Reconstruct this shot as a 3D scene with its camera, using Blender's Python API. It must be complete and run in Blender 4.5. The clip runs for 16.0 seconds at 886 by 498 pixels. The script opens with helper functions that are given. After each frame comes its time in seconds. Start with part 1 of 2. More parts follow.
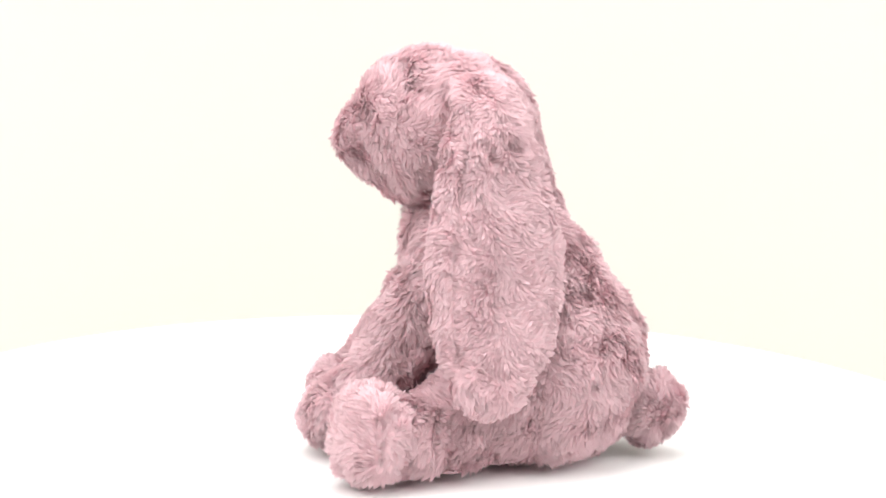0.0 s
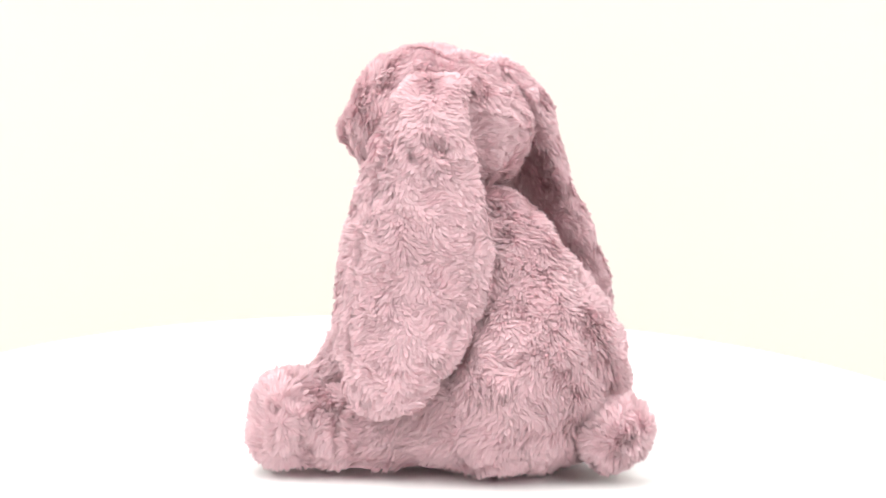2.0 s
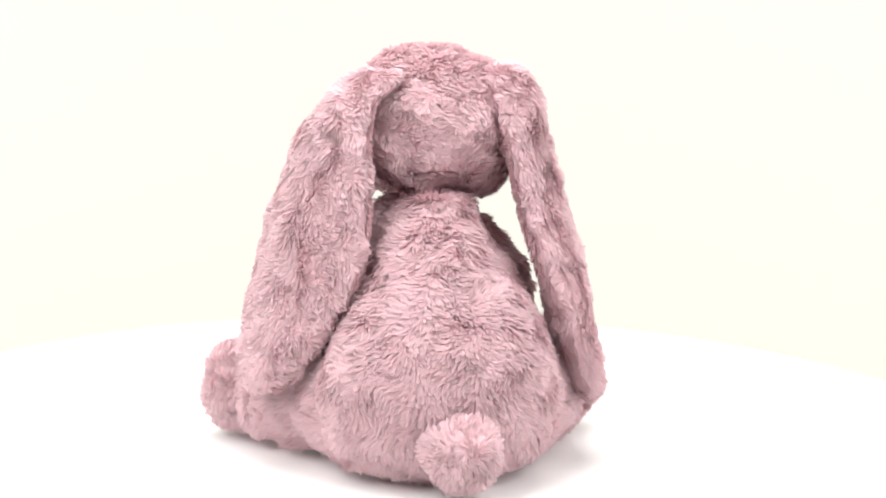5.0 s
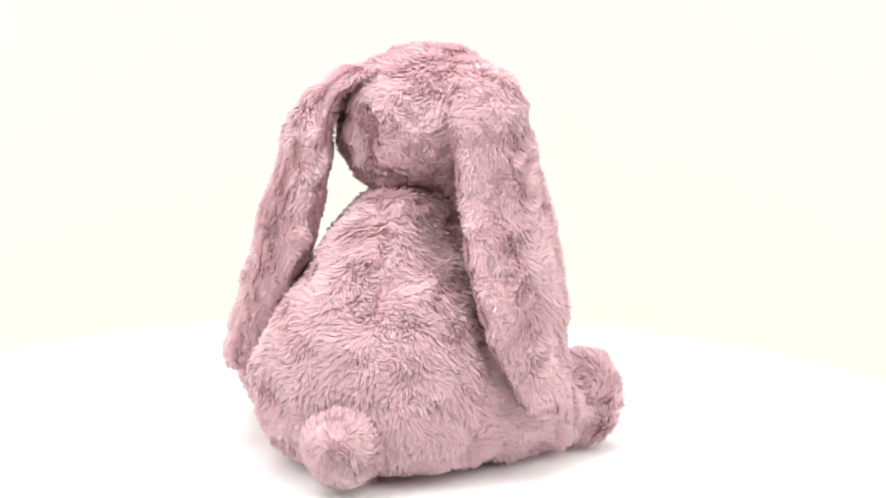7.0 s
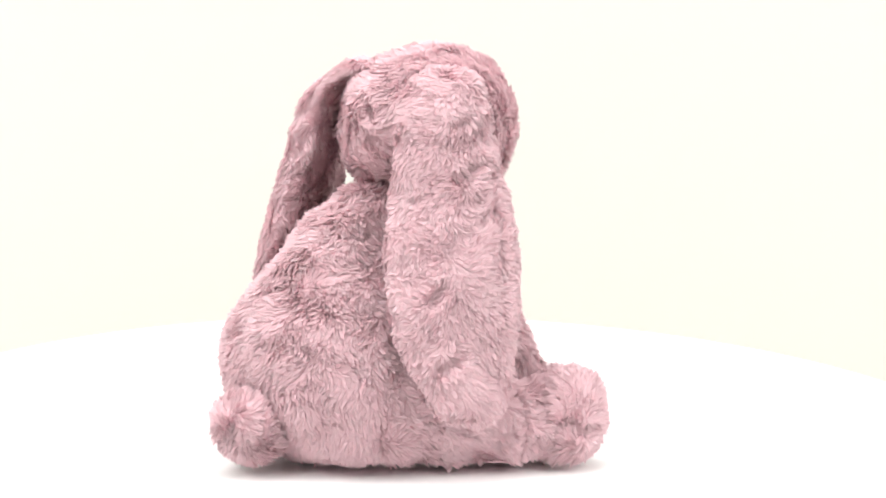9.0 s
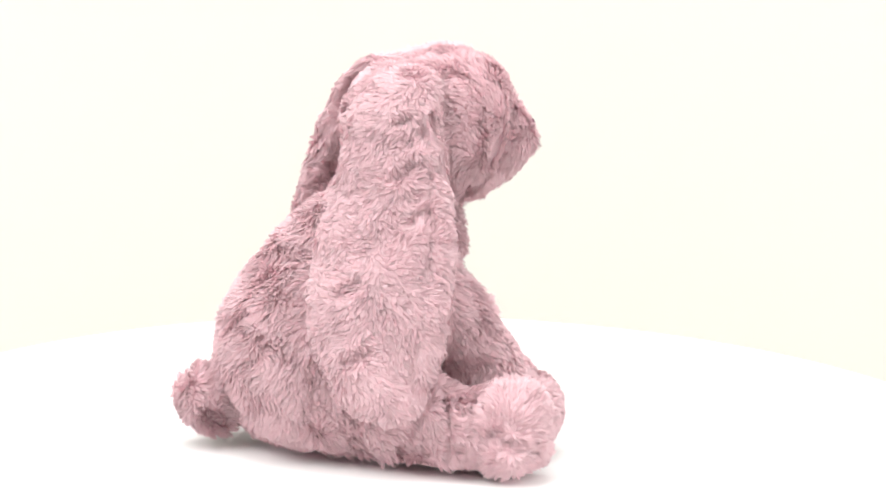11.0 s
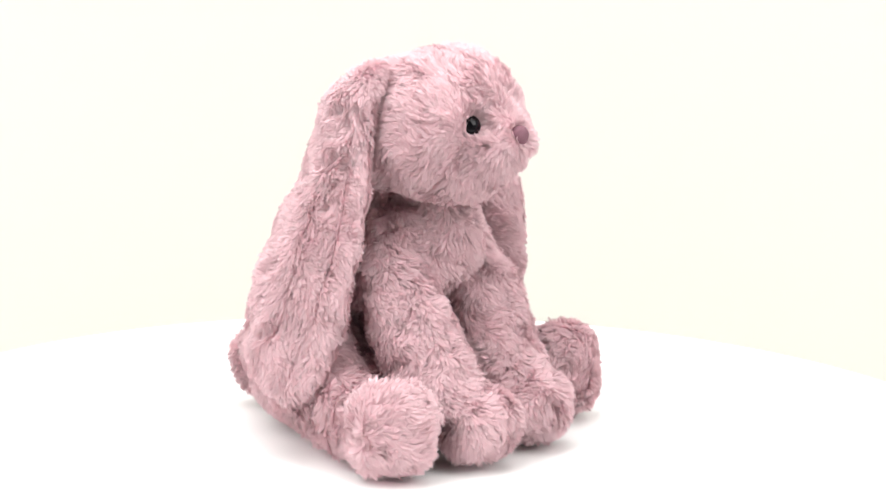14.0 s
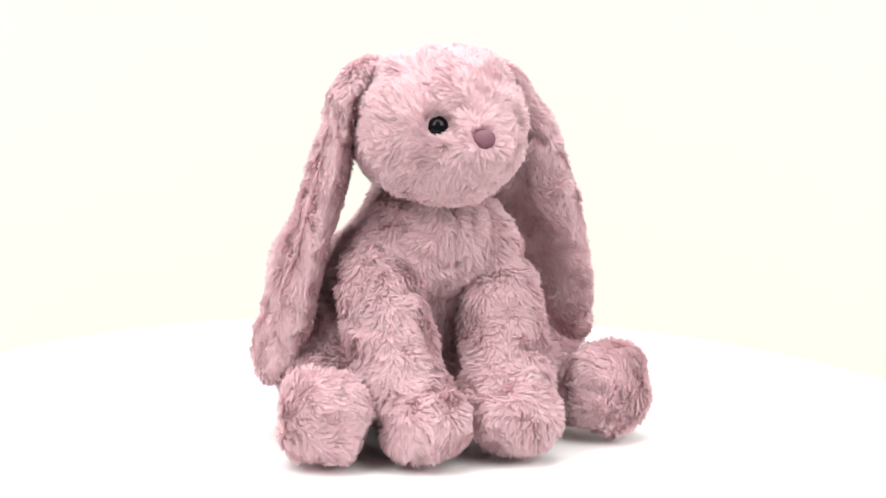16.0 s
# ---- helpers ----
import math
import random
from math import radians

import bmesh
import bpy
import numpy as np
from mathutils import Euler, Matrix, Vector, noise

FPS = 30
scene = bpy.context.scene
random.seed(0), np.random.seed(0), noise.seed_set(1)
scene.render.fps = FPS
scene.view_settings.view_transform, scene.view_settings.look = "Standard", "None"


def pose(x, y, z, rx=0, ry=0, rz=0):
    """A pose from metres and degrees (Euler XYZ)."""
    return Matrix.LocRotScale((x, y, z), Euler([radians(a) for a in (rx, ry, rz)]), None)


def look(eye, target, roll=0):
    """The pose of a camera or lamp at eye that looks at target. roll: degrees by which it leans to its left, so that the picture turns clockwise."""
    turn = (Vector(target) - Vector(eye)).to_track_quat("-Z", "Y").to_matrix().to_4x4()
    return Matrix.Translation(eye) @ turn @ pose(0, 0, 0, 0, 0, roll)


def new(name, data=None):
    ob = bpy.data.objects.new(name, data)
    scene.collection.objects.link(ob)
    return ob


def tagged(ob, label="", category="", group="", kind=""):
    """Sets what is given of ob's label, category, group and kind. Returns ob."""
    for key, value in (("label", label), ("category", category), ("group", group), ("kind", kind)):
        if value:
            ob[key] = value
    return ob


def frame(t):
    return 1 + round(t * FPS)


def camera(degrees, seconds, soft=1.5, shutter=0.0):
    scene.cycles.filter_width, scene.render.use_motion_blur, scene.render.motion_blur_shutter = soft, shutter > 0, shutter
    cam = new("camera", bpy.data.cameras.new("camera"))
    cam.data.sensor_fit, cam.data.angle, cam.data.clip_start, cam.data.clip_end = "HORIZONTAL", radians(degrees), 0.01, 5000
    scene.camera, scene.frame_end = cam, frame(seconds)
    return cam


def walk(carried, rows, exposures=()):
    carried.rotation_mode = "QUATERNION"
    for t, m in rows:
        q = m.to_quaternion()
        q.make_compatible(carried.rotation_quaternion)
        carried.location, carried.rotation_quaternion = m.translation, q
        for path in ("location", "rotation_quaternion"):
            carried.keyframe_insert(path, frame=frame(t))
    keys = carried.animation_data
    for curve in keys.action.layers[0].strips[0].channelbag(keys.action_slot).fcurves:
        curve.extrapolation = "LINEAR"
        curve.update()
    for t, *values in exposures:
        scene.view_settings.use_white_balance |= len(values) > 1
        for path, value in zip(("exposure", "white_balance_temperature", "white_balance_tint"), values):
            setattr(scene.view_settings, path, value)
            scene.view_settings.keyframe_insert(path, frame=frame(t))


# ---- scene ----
from mathutils.kdtree import KDTree

cam = camera(18.52, 16.0, soft=1.5)
EYE = Vector((0.0056, -1.65, 0.4427))
TILT = radians(-10.94)
AIM = EYE + Vector((0.0, math.cos(TILT), math.sin(TILT)))
walk(cam, [(0.0, look(EYE, AIM, 1.474)), (16.0, look(EYE, AIM, 1.474))])

# ---- light: a white studio with a large overhead softbox ----
world = bpy.data.worlds.new("studio")
world.use_nodes = True
world.node_tree.nodes["Background"].inputs[0].default_value = (1.0, 0.992, 0.985, 1)
world.node_tree.nodes["Background"].inputs[1].default_value = 0.64
scene.world = world


def softbox(name, eye, target, w, h, watts, colour=(1.0, 0.985, 0.975)):
    lamp = bpy.data.lights.new(name, "AREA")
    lamp.shape, lamp.size, lamp.size_y, lamp.energy, lamp.color = "RECTANGLE", w, h, watts, colour
    ob = new(name, lamp)
    ob.matrix_world = look(eye, target)
    return ob


softbox("softbox_overhead", (-0.1, 0.0, 1.75), (0, 0, 0.1), 1.5, 1.5, 34)
softbox("softbox_side", (-1.3, -1.1, 1.55), (0, 0, 0.12), 1.6, 1.6, 51)
softbox("softbox_side", (1.4, -1.0, 1.5), (0, 0, 0.12), 1.6, 1.6, 41)
for side in (-1, 1):
    softbox("softbox_backdrop", (side * 1.9, 0.75, -0.25), (side * 0.2, 1.9, -0.4), 0.5, 0.9, 12.0, (1.0, 1.0, 0.93))


# ---- materials ----
def material(name):
    m = bpy.data.materials.new(name)
    m.use_nodes = True
    nt = m.node_tree
    return m, nt, nt.nodes["Principled BSDF"]


def node(nt, kind, **inputs):
    n = nt.nodes.new(kind)
    for key, value in inputs.items():
        n.inputs[key.replace("_", " ")].default_value = value
    return n


def blend(nt, factor, a, b):
    """Colour mix; factor is a socket, a and b are sockets or colours."""
    n = nt.nodes.new("ShaderNodeMix")
    n.data_type = "RGBA"
    nt.links.new(factor, n.inputs[0])
    for k, v in ((6, a), (7, b)):
        if isinstance(v, tuple):
            n.inputs[k].default_value = (*v, 1)
        else:
            nt.links.new(v, n.inputs[k])
    return n.outputs[2]


def plush(name, light, deep, per_strand):
    m, nt, bsdf = material(name)
    co = nt.nodes.new("ShaderNodeTexCoord")
    big = node(nt, "ShaderNodeTexNoise", Scale=28.0, Detail=3.0)
    fine = node(nt, "ShaderNodeTexNoise", Scale=320.0, Detail=2.0)
    nt.links.new(co.outputs["Object"], big.inputs["Vector"])
    nt.links.new(co.outputs["Object"], fine.inputs["Vector"])
    col = blend(nt, big.outputs["Fac"], light, deep)
    pale = tuple(min(1.0, c * 1.12) for c in light)
    col = blend(nt, fine.outputs["Fac"], col, pale)
    if per_strand:
        geo = nt.nodes.new("ShaderNodeNewGeometry")
        hair = blend(nt, geo.outputs["Random Per Island"], tuple(c * 0.92 for c in deep), tuple(min(0.97, c * 1.1) for c in light))
        half = nt.nodes.new("ShaderNodeValue")
        half.outputs[0].default_value = 0.55
        col = blend(nt, half.outputs[0], col, hair)
    nt.links.new(col, bsdf.inputs["Base Color"])
    bsdf.inputs["Roughness"].default_value = 0.8
    bsdf.inputs["Specular IOR Level"].default_value = 0.15
    if per_strand:
        thin = nt.nodes.new("ShaderNodeBsdfTranslucent")
        nt.links.new(col, thin.inputs["Color"])
        mix = nt.nodes.new("ShaderNodeMixShader")
        mix.inputs[0].default_value = 0.4
        nt.links.new(bsdf.outputs[0], mix.inputs[1])
        nt.links.new(thin.outputs[0], mix.inputs[2])
        nt.links.new(mix.outputs[0], nt.nodes["Material Output"].inputs["Surface"])
    return m


PILE = plush("pink_plush_pile", (0.91, 0.72, 0.745), (0.85, 0.62, 0.66), True)
# backing cloth, coloured darker than the pile to put shade between the strands
BACKING_SHADE = plush("pink_plush_backing_gap_shade", (0.78, 0.54, 0.59), (0.70, 0.455, 0.51), False)


def plain(name, a, b, scale, rough, bump=0.0, spec=0.5):
    m, nt, bsdf = material(name)
    co = nt.nodes.new("ShaderNodeTexCoord")
    n1 = node(nt, "ShaderNodeTexNoise", Scale=scale, Detail=6.0)
    nt.links.new(co.outputs["Object"], n1.inputs["Vector"])
    nt.links.new(blend(nt, n1.outputs["Fac"], a, b), bsdf.inputs["Base Color"])
    bsdf.inputs["Roughness"].default_value = rough
    bsdf.inputs["Specular IOR Level"].default_value = spec
    if bump:
        n2 = node(nt, "ShaderNodeTexNoise", Scale=scale * 30, Detail=3.0)
        nt.links.new(co.outputs["Object"], n2.inputs["Vector"])
        b2 = node(nt, "ShaderNodeBump", Strength=bump, Distance=0.001)
        nt.links.new(n2.outputs["Fac"], b2.inputs["Height"])
        nt.links.new(b2.outputs["Normal"], bsdf.inputs["Normal"])
    return m


TABLE_WHITE = plain("white_laminate", (0.90, 0.895, 0.89), (0.88, 0.875, 0.87), 3.0, 0.45, 0.02, 0.3)
PAPER = plain("cream_backdrop_paper", (0.76, 0.76, 0.703), (0.755, 0.755, 0.698), 1.5, 0.9, 0.0, 0.1)
ROOM_WHITE = plain("pale_grey_studio_paint", (0.48, 0.476, 0.468), (0.44, 0.436, 0.43), 2.0, 0.8, 0.1, 0.2)
GREY_METAL = plain("grey_metal", (0.35, 0.35, 0.36), (0.3, 0.3, 0.31), 8.0, 0.4)
EYE_BLACK = plain("black_glossy_plastic", (0.004, 0.004, 0.005), (0.006, 0.005, 0.007), 40.0, 0.05, 0.0, 0.22)
NOSE_PINK = plain("mauve_velour", (0.23, 0.11, 0.14), (0.19, 0.085, 0.115), 300.0, 0.7, 0.4, 0.3)


# ---- mesh helpers ----
def part(name, bm, mat, parent, label=""):
    me = bpy.data.meshes.new(name)
    bm.to_mesh(me)
    bm.free()
    me.materials.append(mat)
    for poly in me.polygons:
        poly.use_smooth = True
    ob = new(name, me)
    ob.parent = parent
    return tagged(ob, label)


def grid_faces(rings, segs):
    """Quads of a closed tube of rings, with a pole vertex at each end."""
    faces = []
    for r in range(rings - 1):
        for s in range(segs):
            n = (s + 1) % segs
            faces.append((r * segs + s, r * segs + n, (r + 1) * segs + n, (r + 1) * segs + s))
    a, b = rings * segs, rings * segs + 1
    for s in range(segs):
        n = (s + 1) % segs
        faces.append((a, n, s, a))
        faces.append((b, (rings - 1) * segs + s, (rings - 1) * segs + n, b))
    return np.array(faces)


def curve_rows(rows, count):
    """Smooth rows (Catmull-Rom), evenly by number."""
    rows = np.array(rows, float)
    ext = np.vstack([2 * rows[0] - rows[1], rows, 2 * rows[-1] - rows[-2]])
    out = []
    for u in np.linspace(0, len(rows) - 1, count):
        k = min(int(u), len(rows) - 2)
        t = u - k
        p0, p1, p2, p3 = ext[k:k + 4]
        out.append(0.5 * (2 * p1 + (p2 - p0) * t + (2 * p0 - 5 * p1 + 4 * p2 - p3) * t * t + (3 * p1 - p0 - 3 * p2 + p3) * t ** 3))
    return np.array(out)


def loft(rows, across, through_dir, caps, rings=40, segs=56, power=2.0, twist=None):
    """A padded form in millimetres: rows of (x, y, z, half width along across, half width along through_dir), with round ends of the lengths caps."""
    rows = curve_rows(rows, rings)
    A, B = np.array(across, float), np.array(through_dir, float)
    A2 = A if twist is None else np.array(twist, float)
    B2 = B if twist is None else np.cross(A2, (0, 0, 1)) * np.sign(np.cross(A2, (0, 0, 1)) @ B)
    d0 = rows[0, :3] - rows[1, :3]
    d1 = rows[-1, :3] - rows[-2, :3]
    d0, d1 = d0 / np.linalg.norm(d0), d1 / np.linalg.norm(d1)
    full = []
    for f in np.linspace(0.97, 0.12, 8):
        full.append([*(rows[0, :3] + d0 * caps[0] * f), *(rows[0, 3:] * math.sqrt(1 - f * f))])
    full += [list(r) for r in rows]
    for f in np.linspace(0.12, 0.97, 8):
        full.append([*(rows[-1, :3] + d1 * caps[1] * f), *(rows[-1, 3:] * math.sqrt(1 - f * f))])
    full = np.array(full)
    ang = np.linspace(0, 2 * np.pi, segs, endpoint=False)
    ca, sa = np.cos(ang), np.sin(ang)
    ca, sa = np.sign(ca) * abs(ca) ** (2 / power), np.sign(sa) * abs(sa) ** (2 / power)
    k = np.linspace(0, 1, len(full))[:, None]
    wa, wb = A * (1 - k) + A2 * k, B * (1 - k) + B2 * k
    wa, wb = wa / np.linalg.norm(wa, axis=1)[:, None], wb / np.linalg.norm(wb, axis=1)[:, None]
    verts = (full[:, None, :3] + full[:, None, 3:4] * ca[None, :, None] * wa[:, None] + full[:, None, 4:5] * sa[None, :, None] * wb[:, None]).reshape(-1, 3)
    verts = np.vstack([verts, rows[0, :3] + d0 * caps[0], rows[-1, :3] + d1 * caps[1]])
    return verts, grid_faces(len(full), segs)


def globe(centre, radii, turn=0.0, rings=40, segs=64, square=2.0):
    """An ellipsoid in millimetres, turned about the vertical by turn degrees."""
    lat = np.linspace(0, np.pi, rings + 2)[1:-1]
    lon = np.linspace(0, 2 * np.pi, segs, endpoint=False)
    v = np.stack([np.sin(lat)[:, None] * np.cos(lon), np.sin(lat)[:, None] * np.sin(lon), np.cos(lat)[:, None] + 0 * lon], -1).reshape(-1, 3)
    v = np.vstack([v, (0, 0, 1), (0, 0, -1)])
    v /= ((abs(v) ** square).sum(1) ** (1 / square))[:, None]
    c, s = math.cos(radians(turn)), math.sin(radians(turn))
    v = v * np.array(radii) @ np.array([[c, s, 0], [-s, c, 0], [0, 0, 1]])
    return v + np.array(centre), grid_faces(rings, segs)


def vertex_normals(verts, faces):
    n = np.cross(verts[faces[:, 2]] - verts[faces[:, 0]], verts[faces[:, 3]] - verts[faces[:, 1]])
    out = np.zeros_like(verts)
    for k in range(4):
        np.add.at(out, faces[:, k], n)
    out /= np.linalg.norm(out, axis=1)[:, None] + 1e-12
    centre = verts.mean(0)
    if ((verts - centre) * out).sum() < 0:
        out = -out
    return out


def waves(rng, p, size, count=22):
    """A smooth random field over points p in millimetres, about -1 to 1, with bumps of that size."""
    f = np.zeros(len(p))
    for _ in range(count):
        k = rng.normal(size=3)
        k *= (2 * np.pi / size) * rng.uniform(0.6, 1.5) / np.linalg.norm(k)
        f += np.sin(p @ k + rng.uniform(0, 6.28))
    return f / math.sqrt(count) * 0.9


def lumpy(verts, faces, rng, big=2.0, middle=0.9, small=0.8):
    n = vertex_normals(verts, faces)
    h = big * waves(rng, verts, 46) + middle * waves(rng, verts, 24) + small * waves(rng, verts, 13)
    return verts + n * h[:, None]


def near_path(p, path):
    """The distance of points p from the polyline path, in millimetres."""
    best = np.full(len(p), 1e9)
    path = np.array(path, float)
    for a, b in zip(path, path[1:]):
        ab = b - a
        t = np.clip(((p - a) @ ab) / (ab @ ab + 1e-9), 0, 1)
        best = np.minimum(best, np.linalg.norm(p - a - t[:, None] * ab, axis=1))
    return best


def folded(verts, faces, rng, folds, chance, level):
    """Presses creases into the cloth: the given folds, and short ones by chance, which run across where level is near 1."""
    n = vertex_normals(verts, faces)
    lines = [(np.array(path, float) + np.array((0, 0, RAISE)), wide, deep) for path, wide, deep in folds]
    for k in rng.choice(len(verts), chance, replace=False):
        way = rng.normal(size=3)
        way[2] *= 1 - level
        way -= n[k] * (way @ n[k])
        way /= np.linalg.norm(way) + 1e-9
        bend = np.cross(n[k], way) * rng.normal(0, 2.5)
        half = way * rng.uniform(3, 10)
        lines.append((np.array([verts[k] - half, verts[k] + bend, verts[k] + half]), rng.uniform(1.6, 3.2), rng.uniform(1.0, 2.9)))
    press = np.zeros(len(verts))
    for path, wide, deep in lines:
        d = near_path(verts, path)
        press += deep * np.exp(-(d / wide) ** 2) - 0.3 * deep * np.exp(-((d - 2.4 * wide) / wide) ** 2)
    return verts - n * press[:, None]


RAISE = 3.0  # millimetres by which the stuffed forms lie above their drawn rows


def fur_part(name, verts, faces, parent, seed, flow, density=8.0, length=6.0, lift=0.46, label="", width=0.2, bare=(), lumps=(1.7, 0.8, 0.4), inside=(), folds=(), chance=12, level=0.3):
    """A stuffed plush part: backing cloth and pile of fine curved strands in clumps. flow(p, n) gives the way of the nap."""
    rng = np.random.default_rng(seed)
    verts = lumpy(verts + np.array((0, 0, RAISE)), faces, rng, *lumps)
    verts = folded(verts, faces, rng, folds, chance, level)
    verts = verts - 0.8 * vertex_normals(verts, faces)
    verts[:, 2] = np.maximum(verts[:, 2], 1.0)
    norm = vertex_normals(verts, faces)
    first = np.cross(verts[faces[:, 2]] - verts[faces[:, 0]], verts[faces[:, 3]] - verts[faces[:, 1]])
    if (first * norm[faces[:, 0]]).sum() < 0:
        faces = faces[:, [0, 3, 2, 1]]
    tris = np.vstack([faces[:, [0, 1, 2]], faces[:, [0, 2, 3]]])
    e = np.cross(verts[tris[:, 1]] - verts[tris[:, 0]], verts[tris[:, 2]] - verts[tris[:, 0]])
    area = np.linalg.norm(e, axis=1) / 2

    def scatter(count):
        k = rng.choice(len(tris), count, p=area / area.sum())
        u, v = rng.random(count), rng.random(count)
        flip = u + v > 1
        u[flip], v[flip] = 1 - u[flip], 1 - v[flip]
        w = np.stack([1 - u - v, u, v], 1)[:, :, None]
        p = (verts[tris[k]] * w).sum(1)
        n = (norm[tris[k]] * w).sum(1)
        return p, n / np.linalg.norm(n, axis=1)[:, None]

    def nap(p, n, wild):
        d = flow(p, n)
        d = d - n * (d * n).sum(1)[:, None]
        d /= np.linalg.norm(d, axis=1)[:, None] + 1e-6
        side = np.cross(n, d)
        return d * np.cos(wild)[:, None] + side * np.sin(wild)[:, None]

    total = int(area.sum() * density)
    p, n = scatter(total)
    keep = (n[:, 2] > -0.75) | (p[:, 2] > 9)
    for spot, radii in inside:
        keep &= (((p - np.array(spot)) / np.array(radii)) ** 2).sum(1) > 1
    p, n = p[keep], n[keep]
    for spot, radius in bare:
        keep = np.linalg.norm(p - np.array(spot) - np.array((0, 0, RAISE)), axis=1) > radius
        p, n = p[keep], n[keep]
    total = len(p)
    cp, cn = scatter(max(20, int(area.sum() / 2.5)))
    swirl = lambda q: 1.0 * waves(np.random.default_rng(seed + 5), q, 34) + 0.5 * waves(np.random.default_rng(seed + 6), q, 11)
    cd = nap(cp, cn, swirl(cp) + rng.normal(0, 0.24, len(cp)))
    clift = np.clip(lift + 0.12 + 0.18 * waves(np.random.default_rng(seed + 7), cp, 24) + rng.normal(0, 0.16, len(cp)), 0.15, 1.3)
    clen = length * (1 + 0.12 * waves(np.random.default_rng(seed + 8), cp, 28)) * rng.uniform(0.78, 1.15, len(cp))
    ctip = cp + clen[:, None] * (cd * np.cos(clift)[:, None] + cn * np.sin(clift)[:, None])
    ctilt = rng.normal(0, 0.18, (len(cp), 3))
    lock_at = cp[rng.choice(len(cp), max(6, int(area.sum() / 40)), replace=False)]
    locks = KDTree(len(lock_at))
    for i, q in enumerate(lock_at):
        locks.insert(q, i)
    locks.balance()
    lock_of = np.array([locks.find(q)[1] for q in cp])
    lock_tip = np.zeros_like(lock_at)
    np.add.at(lock_tip, lock_of, ctip)
    lock_tip /= np.bincount(lock_of, minlength=len(lock_at))[:, None] + 1e-9
    tree = KDTree(len(cp))
    for i, q in enumerate(cp):
        tree.insert(q, i)
    tree.balance()
    near = np.array([tree.find(q)[1] for q in p])
    d = nap(p, n, swirl(p) + rng.normal(0, 0.1, total))
    li = clift[near] + rng.normal(0, 0.07, total)
    ln = clen[near] * rng.uniform(0.75, 1.1, total)
    tip = p + ln[:, None] * (d * np.cos(li)[:, None] + n * np.sin(li)[:, None])
    pull = rng.uniform(0.25, 0.72, total)[:, None]
    tip = tip * (1 - pull) + (ctip[near] + rng.normal(0, 0.3, (total, 3))) * pull
    tip = tip * 0.92 + lock_tip[lock_of[near]] * 0.08
    way = tip - p
    way /= np.linalg.norm(way, axis=1)[:, None] + 1e-6
    side = np.cross(way, n + 0.3 * rng.normal(size=(total, 3)))
    side /= np.linalg.norm(side, axis=1)[:, None] + 1e-6
    w = (width * rng.uniform(0.7, 1.3, total))[:, None]
    strand = np.stack([p - side * w, p + side * w, tip], 1).reshape(-1, 3)
    strand[:, 2] = np.maximum(strand[:, 2], 0.25)
    # each hair is round: its shading faces outwards, square to its own run
    round_n = n - 0.75 * way * (n * way).sum(1)[:, None] + side * rng.normal(0, 0.3, (total, 1)) + ctilt[near]
    round_n /= np.linalg.norm(round_n, axis=1)[:, None]
    base = len(verts) + 3 * np.arange(total)
    blades = np.stack([base, base + 1, base + 2], 1)
    three = (faces[:, 0] == faces[:, 3]) | (faces[:, 0] == faces[:, 1])
    skin_q, skin_t = faces[~three], faces[three][:, 1:]
    if (skin_t[:, 0] == skin_t[:, 2]).any() or (faces[three][:, 0] != faces[three][:, 1]).any():
        skin_t = faces[three][:, :3]
    me = bpy.data.meshes.new(name)
    co = np.vstack([verts, strand]) * 0.001
    loops = np.concatenate([skin_q.ravel(), skin_t.ravel(), blades.ravel()])
    nq, nt = len(skin_q), len(skin_t) + len(blades)
    starts = np.concatenate([np.arange(nq) * 4, nq * 4 + np.arange(nt) * 3])
    me.vertices.add(len(co))
    me.vertices.foreach_set("co", co.ravel().astype(np.float32))
    me.loops.add(len(loops))
    me.loops.foreach_set("vertex_index", loops.astype(np.int32))
    me.polygons.add(nq + nt)
    me.polygons.foreach_set("loop_start", starts.astype(np.int32))
    slot = np.ones(nq + nt, np.int32)
    slot[:nq + len(skin_t)] = 0
    me.materials.append(BACKING_SHADE)
    me.materials.append(PILE)
    me.polygons.foreach_set("material_index", slot)
    me.polygons.foreach_set("use_smooth", np.ones(nq + nt, bool))
    me.update(calc_edges=True)
    shade = me.attributes.new("custom_normal", "FLOAT_VECTOR", "POINT")
    shade.data.foreach_set("vector", np.vstack([norm, np.repeat(round_n, 3, axis=0)]).ravel().astype(np.float32))
    ob = new(name, me)
    ob.parent = parent
    return tagged(ob, label)


def away_from(x, y, z, upright=1.0):
    """Nap that runs outwards from the spot (x, y, z), or with a small upright from an upright parting there."""
    spot = np.array((x, y, z), float)
    return lambda p, n: (p - spot) * np.array((1, 1, upright))


# ---- structure ----
def slab(name, size, centre, mat, label):
    bm = bmesh.new()
    bmesh.ops.create_cube(bm, size=1.0)
    bmesh.ops.scale(bm, vec=size, verts=bm.verts)
    ob = part(name, bm, mat, None, label)
    ob.location = centre
    for poly in ob.data.polygons:
        poly.use_smooth = False
    return tagged(ob, kind="structure")


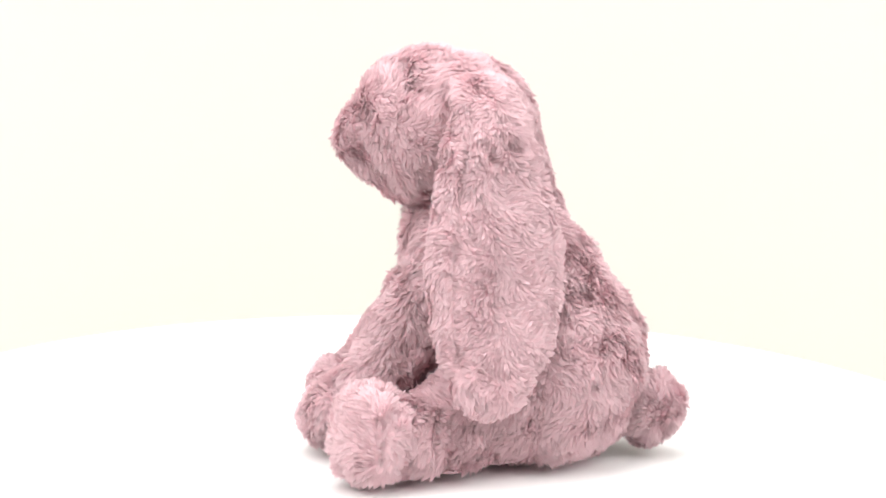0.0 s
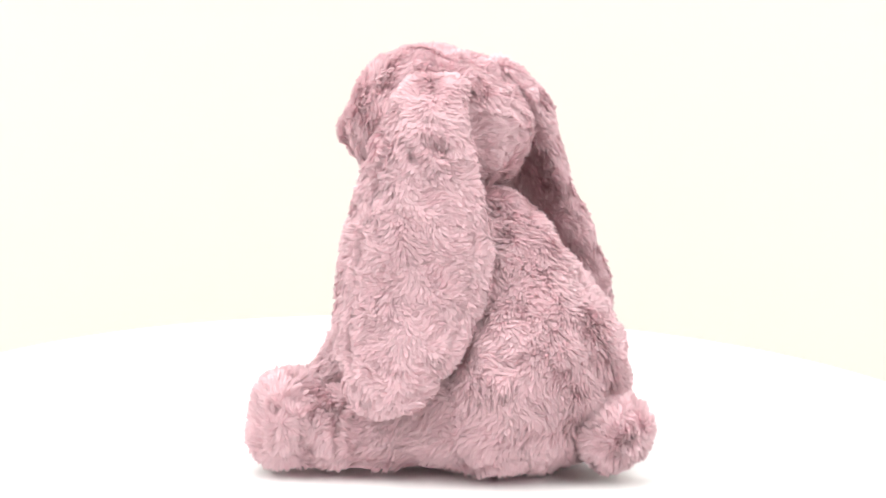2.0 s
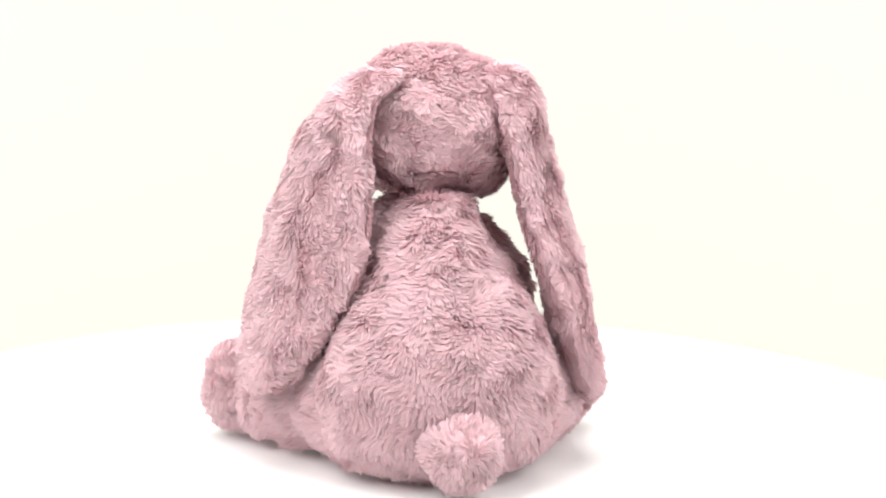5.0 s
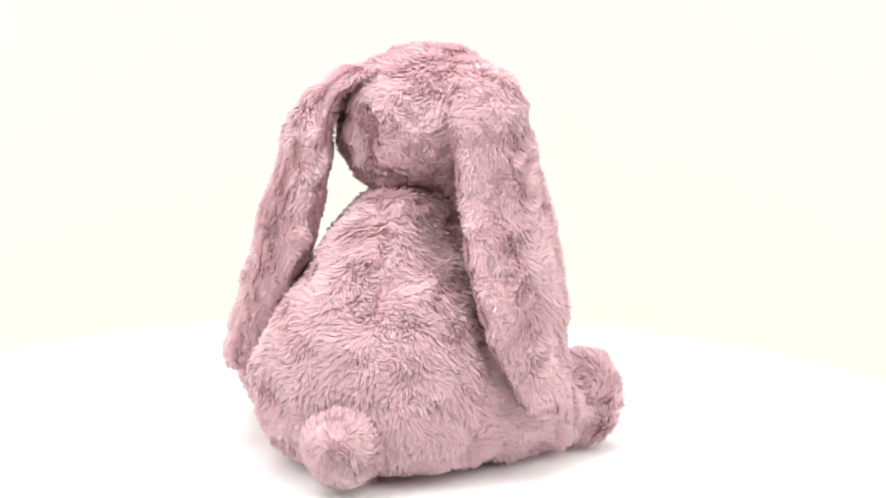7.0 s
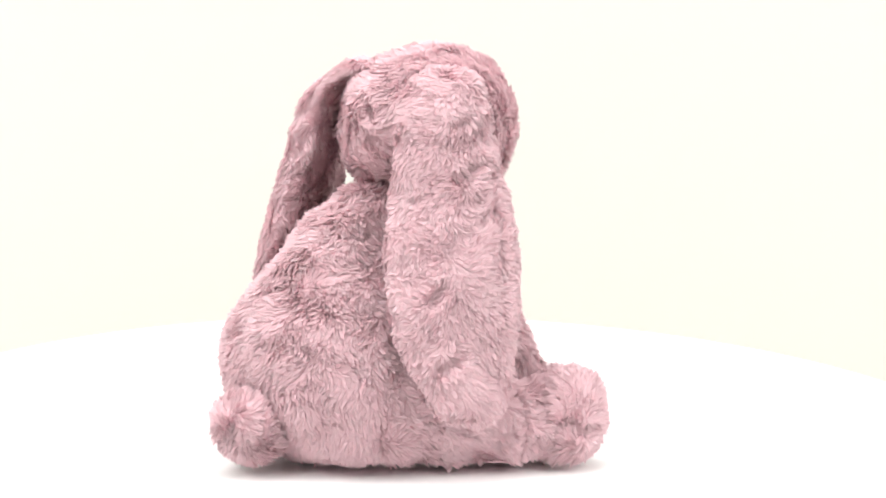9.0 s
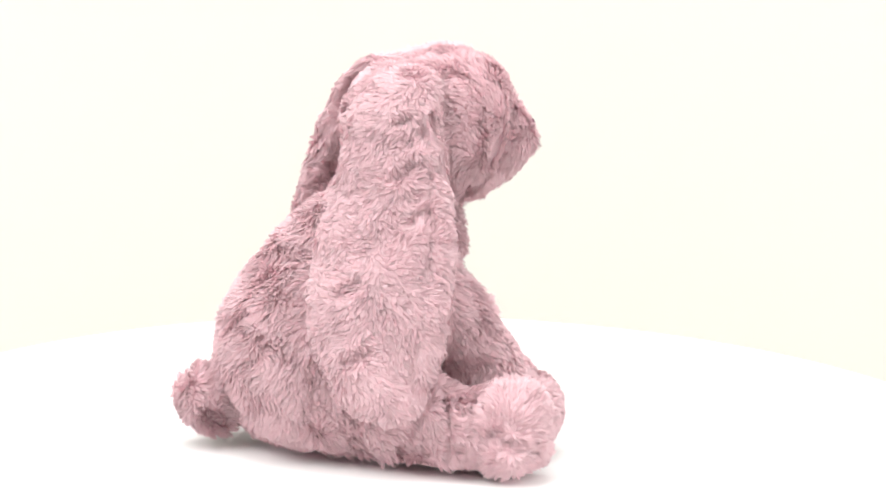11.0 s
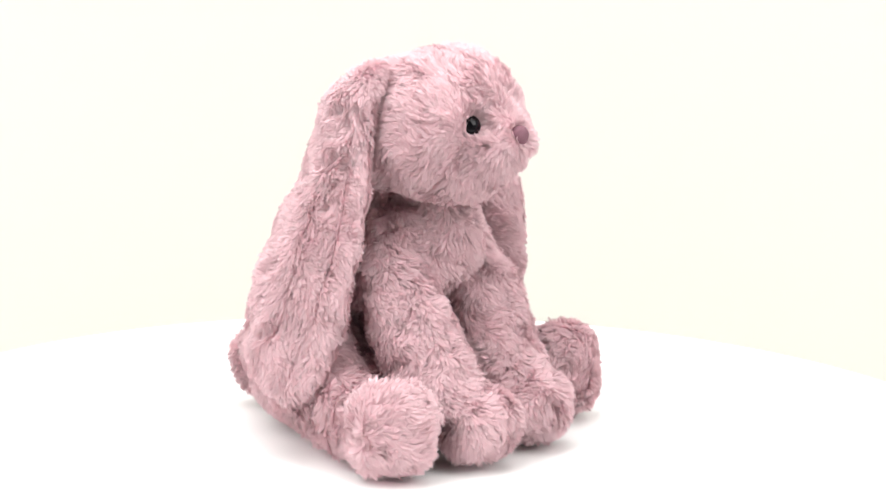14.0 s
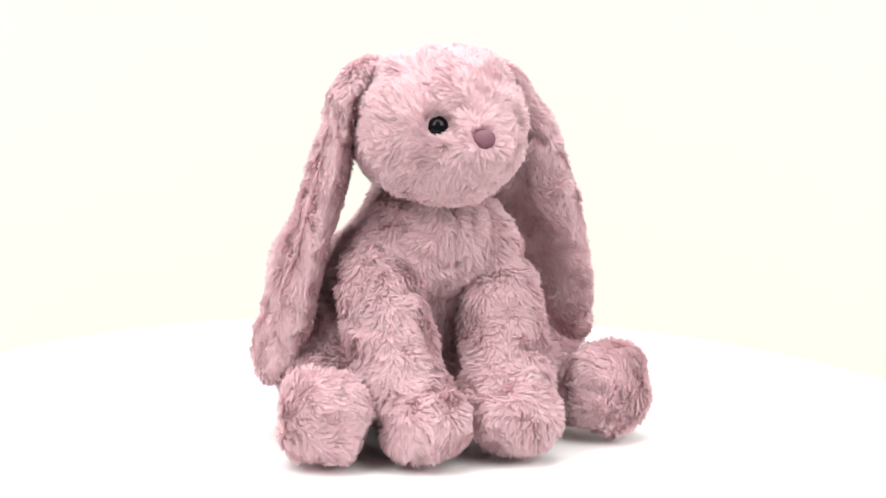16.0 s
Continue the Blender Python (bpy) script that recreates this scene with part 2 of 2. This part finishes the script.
slab("floor", (5.2, 6.2, 0.1), (0, -0.4, -0.80), ROOM_WHITE, "pale grey painted studio floor")
slab("wall_west", (0.1, 6.2, 3.6), (-2.55, -0.4, 1.05), ROOM_WHITE, "plain pale grey studio wall")
slab("wall_east", (0.1, 6.2, 3.6), (2.55, -0.4, 1.05), ROOM_WHITE, "plain pale grey studio wall")
slab("wall_south", (5.0, 0.1, 3.6), (0, -3.45, 1.05), ROOM_WHITE, "plain pale grey studio wall behind the camera")
slab("ceiling", (5.2, 6.2, 0.1), (0, -0.4, 2.90), ROOM_WHITE, "plain pale grey studio ceiling")


slab("backdrop", (4.9, 0.02, 3.5), (0, 1.92, 1.05), PAPER, "seamless cream-white paper backdrop, overlit")


# ---- the turntable ----
def revolve(profile, segs=128):
    bm = bmesh.new()
    rings = [[bm.verts.new((r * math.cos(a), r * math.sin(a), z)) for a in np.linspace(0, 2 * math.pi, segs, endpoint=False)] for r, z in profile]
    for a, b in zip(rings, rings[1:]):
        for k in range(segs):
            n = (k + 1) % segs
            bm.faces.new((a[k], a[n], b[n], b[k]))
    bm.faces.new(rings[0][::-1])
    bm.faces.new(rings[-1])
    bmesh.ops.recalc_face_normals(bm, faces=bm.faces)
    return bm


turntable = tagged(new("turntable"), "round white laminate turntable, turning slowly", "turntable")
top = part("tabletop", revolve([(0.30, -0.030), (0.370, -0.030), (0.375, -0.027), (0.376, -0.022), (0.376, -0.005), (0.3745, -0.0015), (0.371, 0.0), (0.2, 0.0)]), TABLE_WHITE, turntable, "smooth white disc")
part("hub", revolve([(0.09, -0.10), (0.12, -0.095), (0.12, -0.035), (0.10, -0.031)], 48), GREY_METAL, turntable, "grey metal hub")

stand = tagged(new("turntable_stand"), "pale grey round pedestal under the turntable", "stand")
part("column", revolve([(0.13, -0.70), (0.10, -0.60), (0.10, -0.16), (0.115, -0.104)], 48), ROOM_WHITE, stand)
part("foot_plate", revolve([(0.30, -0.746), (0.30, -0.715), (0.285, -0.703), (0.14, -0.700)], 64), ROOM_WHITE, stand)

# ---- the rabbit ----
rabbit = tagged(new("plush_rabbit"), "pink shaggy plush rabbit sitting, with long drooping ears", "stuffed toy")


def torso():
    rows = [  # x, y, z, half width, half depth
        (12, 60, 2, 42, 38), (11, 62, 9, 57, 51), (10, 66, 21, 66, 56), (10, 70, 42, 71, 61), (10, 71, 62, 70, 60), (10, 64, 85, 63, 60),
        (11, 49, 105, 55, 62), (11, 39, 124, 44, 58), (12, 32, 142, 32, 49), (8, 24, 158, 24, 36)]
    v, f = loft(rows, (1, 0, 0), (0, 1, 0), (6, 8), rings=80, segs=150, power=2.3)
    return fur_part("torso", v, f, rabbit, 11, lambda p, n: np.stack([0.35 * np.sign(p[:, 0] - 6) * np.minimum(1, abs(p[:, 0] - 6) / 30), 0 * p[:, 0], -1 + 0 * p[:, 0]], 1), length=6.2, inside=[((3, 7, 203), (45, 44, 42))], chance=34, folds=[
        ([(4, 66, 165), (0, 86, 138), (2, 112, 100), (6, 128, 66)], 2.2, 2.6),
        ([(62, 108, 66), (70, 100, 63), (78, 86, 62)], 2.0, 3.0), ([(72, 98, 62), (71, 97, 45), (69, 98, 28)], 2.0, 3.0),
        ([(-14, 78, 140), (-28, 70, 132), (-44, 52, 126)], 2.6, 2.0), ([(-8, 76, 150), (-26, 64, 146), (-40, 46, 138)], 2.4, 1.8),
        ([(-46, 84, 88), (-52, 76, 80), (-58, 66, 74)], 2.6, 4.0),
        ([(5, -14, 152), (6, -18, 132), (7, -16, 106)], 2.0, 3.0), ([(-10, -12, 122), (2, -18, 113), (16, -13, 121)], 2.2, 3.0), ([(16, -14, 140), (24, -8, 130)], 2.0, 3.0)])


def head():
    centre = np.array((3.0, 7.0, 200.0))
    v, f = globe(centre, (52.5, 48, 45.2), rings=90, segs=140, square=2.25)
    d = v - centre
    d /= np.linalg.norm(d, axis=1)[:, None]

    def bulge(x, y, z, wide, push, power=1.4):
        way = np.array((x, y, z), float)
        way /= np.linalg.norm(way)
        k = np.exp(-(np.maximum(0, 1 - d @ way) / wide) ** power)
        return k[:, None] * np.array(push, float)

    v += bulge(0, 0.97, -0.22, 0.20, (0, 4.0, 0))
    v += bulge(0, 0.66, 0.75, 0.16, (0, -3.5, -4.5))
    v += bulge(0, 0.1, 1, 0.10, (0, 0, -1.5))
    v += bulge(0.42, -0.90, -0.08, 0.05, (4.5, -1.0, 0))
    v += bulge(0.38, -0.84, 0.38, 0.06, (2.5, -2.5, 1))
    v += bulge(0, -0.36, 0.93, 0.12, (0, -1.0, 2.4))
    v += bulge(0, -0.38, -0.92, 0.16, (0, 0, -3.6))
    v += bulge(-0.02, -0.985, -0.15, 0.085, (0, -17, -1.0), 1.5)
    v += bulge(0, -0.78, 0.60, 0.10, (0, -5.0, 3.0))
    v += bulge(0, -0.72, -0.69, 0.14, (0, -4, -3.5))
    for s in (1, -1):
        v += bulge(s * 0.72, -0.45, -0.53, 0.12, (s * (1.2 + 0.8 * s), -3, -3))
        v += bulge(s * 0.62, -0.77, 0.15, 0.05, (s * 1.5, -3.5, 0))
        v += bulge(s * 0.17, -0.97, -0.12, 0.02, (s * 1.5, -2.5, 0), 1.3)
    v -= bulge(-0.40, -0.91, 0.11, 0.012, (-2.6, -7.5, 0.5), 1.5)
    v -= bulge(0.53, -0.84, 0.11, 0.012, (2.6, -6.5, 0.5), 1.5)
    v -= bulge(0.0, -1.0, 0.0, 0.0045, (0, -6.0, 0), 1.5)
    bare = [((-16.5, -38, 202), 7.0), ((28.0, -36, 202), 4.2), ((4, -58, 197), 5.8)]
    return fur_part("head", v, f, rabbit, 23, away_from(3, -62, 201), length=5.6, lift=0.36, bare=bare, chance=16, folds=[
        ([(-6, -62, 184), (-20, -54, 178), (-34, -40, 172), (-42, -24, 170)], 2.4, 4.0), ([(10, -62, 184), (24, -54, 178), (38, -40, 172)], 2.4, 3.8),
        ([(4, -48, 226), (-2, -44, 234), (-10, -34, 242)], 2.4, 3.8), ([(-14, -52, 214), (-6, -58, 208)], 2.4, 3.6), ([(20, -52, 214), (13, -58, 208)], 2.4, 3.4),
        ([(-14, -48, 192), (-22, -44, 186), (-32, -36, 184)], 2.2, 3.4), ([(14, -44, 232), (20, -36, 238)], 2.2, 3.4)])


def ear(side):
    if side > 0:
        rows = [(43, 27, 231, 18, 11), (59, 33, 219, 22, 12), (68, 36, 197, 29, 13), (73, 39, 168, 38, 14), (79.5, 41, 138, 44, 15),
                (89, 42, 108, 44, 14), (97.5, 42, 82, 38, 13), (104, 42, 65, 29, 12)]
        across, twist, seed = (-0.48, 0.88, 0), (-0.52, 0.85, 0), 31
    else:
        rows = [(-36, 27, 230, 20, 11), (-43, 33, 216, 27, 12), (-49, 35, 193, 30.5, 12), (-55.5, 37, 165, 36, 12), (-64.5, 41, 135, 42, 13),
                (-73, 46, 105, 43, 14), (-78.5, 47, 78, 38, 13), (-85, 46, 56, 28, 12)]
        across, twist, seed = (0.6, 0.8, 0), (0.06, 1.0, 0), 37
    thick = np.cross(np.array(across), (0, 0, 1))
    if thick[0] * side < 0:
        thick = -thick
    mid = curve_rows(rows, 24)[3:-1]
    face = mid[:, :3] + thick * mid[:, 4:5] * 0.7
    side_way = (np.array(across) + np.array(twist)) / np.linalg.norm(np.array(across) + np.array(twist))
    middle = curve_rows(rows, 60)[:, :3]

    def spread(p, n):
        k = np.clip(np.searchsorted(-middle[:, 2], -(p[:, 2] - RAISE)), 0, 59)
        off = np.clip(((p - middle[k]) @ side_way) / 15, -1, 1)
        return np.array((0, 0, -0.75)) + side_way * (0.9 * off)[:, None]

    if side > 0:
        dents = [([(70, 36, 203), (74, 44, 199), (72, 52, 196)], 3.0, 4.5), ([(80, 30, 197), (82, 38, 191)], 2.6, 3.5),
                 ([(108, 36, 113), (107, 46, 111), (104, 53, 107)], 1.5, -2.4), ([(108, 38, 112), (110, 40, 97)], 1.5, -2.2)]
    else:
        dents = [([(-92, 57, 77), (-88, 68, 70)], 2.8, 4.5), ([(-80, 60, 117), (-80, 69, 109)], 2.6, 4.0),
                 ([(-68, 25, 185), (-66, 37, 177)], 3.0, 4.0), ([(-77, 20, 157), (-76, 30, 151)], 2.6, 3.5), ([(-62, 40, 206), (-58, 30, 210)], 2.6, 3.5)]
    welts = dents + [(face - side_way * mid[:, 3:4] * 0.72, 2.2, 2.4), (face[6:] + side_way * mid[6:, 3:4] * 0.74, 2.0, 1.6)]
    v, f = loft(rows, across, thick, (10, 23), rings=90, segs=100, power=2.1, twist=twist)
    return fur_part("ear", v, f, rabbit, seed, spread, length=4.8, lift=0.34, label="long drooping plush ear", lumps=(1.5, 0.8, 0.25), chance=14, folds=welts)


def arm(side):
    if side > 0:
        rows = [(30, 18, 142, 19, 20), (41, 13, 123, 21, 20), (43, -3, 98, 23, 23), (42, -13, 72, 25, 27), (39, -24, 52, 27, 29), (34, -39, 36, 27.5, 27)]
        paw_at, turn, seed = (32, -54, 23.5), 8, 41
    else:
        rows = [(-17, 16, 138, 16, 18), (-29, 12, 119, 20, 19), (-36, -2, 96, 25, 23), (-36, -13, 72, 27, 27), (-34, -24, 52, 28, 29), (-30, -40, 36, 27.5, 27)]
        paw_at, turn, seed = (-28, -55, 23.5), -4, 43
    v, f = loft(rows, (1, 0, 0), (0, 1, 0), (16, 12), rings=60, segs=80)
    a = fur_part("arm", v, f, rabbit, seed, lambda p, n: np.tile((0.0, -0.3, -1.0), (len(p), 1)), length=6.2, chance=24, level=0.85)
    v, f = globe(paw_at, (27, 22.5, 22), turn, 60, 90, 2.2)
    fur_part("paw", v, f, a, seed + 1, away_from(paw_at[0], paw_at[1] + 8, 75), length=6.0)


def leg(side):
    if side > 0:
        rows = [(45, 66, 42, 32, 40), (60, 48, 40, 31, 39), (77, 23, 34, 27, 31), (96, -4, 26, 23, 25), (106, -20, 27, 23, 26)]
        foot_at, turn, seed = (111, -28.5, 30.5), 32, 51
        tuft = (136, -19)
        seam = [(106, 14, 48), (114, 12, 38), (116, 11, 25), (113, 11, 9)]
    else:
        rows = [(-34, 66, 45, 30, 42), (-47, 44, 45, 32, 42), (-60, 22, 37, 28, 35), (-73, -2, 26, 23, 25), (-80, -24, 27, 23, 26)]
        foot_at, turn, seed = (-87, -34, 28), -24, 57
        tuft = (-114, -28)
        seam = [(-84, 9, 50), (-93, 8, 40), (-95, 7, 26), (-92, 7, 9)]
    d = np.array(rows[-1][:2]) - np.array(rows[0][:2])
    v, f = loft(rows, (d[1], -d[0], 0), (0, 0, 1), (20, 10), rings=60, segs=80)
    a = fur_part("leg", v, f, rabbit, seed, lambda p, n: np.tile((d[0] / 90, d[1] / 90, -0.3), (len(p), 1)), length=6.0, folds=[(seam, 1.8, 3.2)])
    v, f = globe(foot_at, (26, 23, 28), turn, 60, 90, 2.35)
    fur_part("foot", v, f, a, seed + 1, away_from(*tuft, 36, 0.3), length=6.0, folds=[([(*tuft, z) for z in (48, 34, 20)], 2.0, 2.0)])


def tail():
    v, f = globe((7, 137, 27), (21, 20, 21))
    fur_part("tail", v, f, rabbit, 61, away_from(7, 168, 32), length=6.0, lift=0.75, label="round pompom tail")


def eye(head_ob, at):
    bm = bmesh.new()
    bmesh.ops.create_uvsphere(bm, u_segments=32, v_segments=20, radius=0.0070)
    ob = part("eye", bm, EYE_BLACK, head_ob, "glossy black domed eye")
    ob.location = [c * 0.001 for c in at]


def nose(head_ob):
    bm = bmesh.new()
    bmesh.ops.create_uvsphere(bm, u_segments=32, v_segments=20, radius=1.0)
    for v in bm.verts:
        v.co.x *= 0.0073 * (1.0 + 0.18 * v.co.z)
        v.co.y *= 0.005
        v.co.z *= 0.0061
    ob = part("nose", bm, NOSE_PINK, head_ob, "mauve velour nose")
    ob.location = (0.0040, -0.0578, 0.2002)
    ob.rotation_euler = (radians(-12), 0, 0)


torso()
head_ob = head()
for s in (1, -1):
    ear(s)
    arm(s)
    leg(s)
tail()
eye(head_ob, (-15.9, -34.6, 205.6))
eye(head_ob, (27.2, -31.8, 205.4))
nose(head_ob)


def motions():
    spin = [(t * 0.5, pose(0, 0, 0, 0, 0, 267.20 - 15.12 * t * 0.5)) for t in range(33)]
    walk(rabbit, spin)
    walk(turntable, spin)


motions()
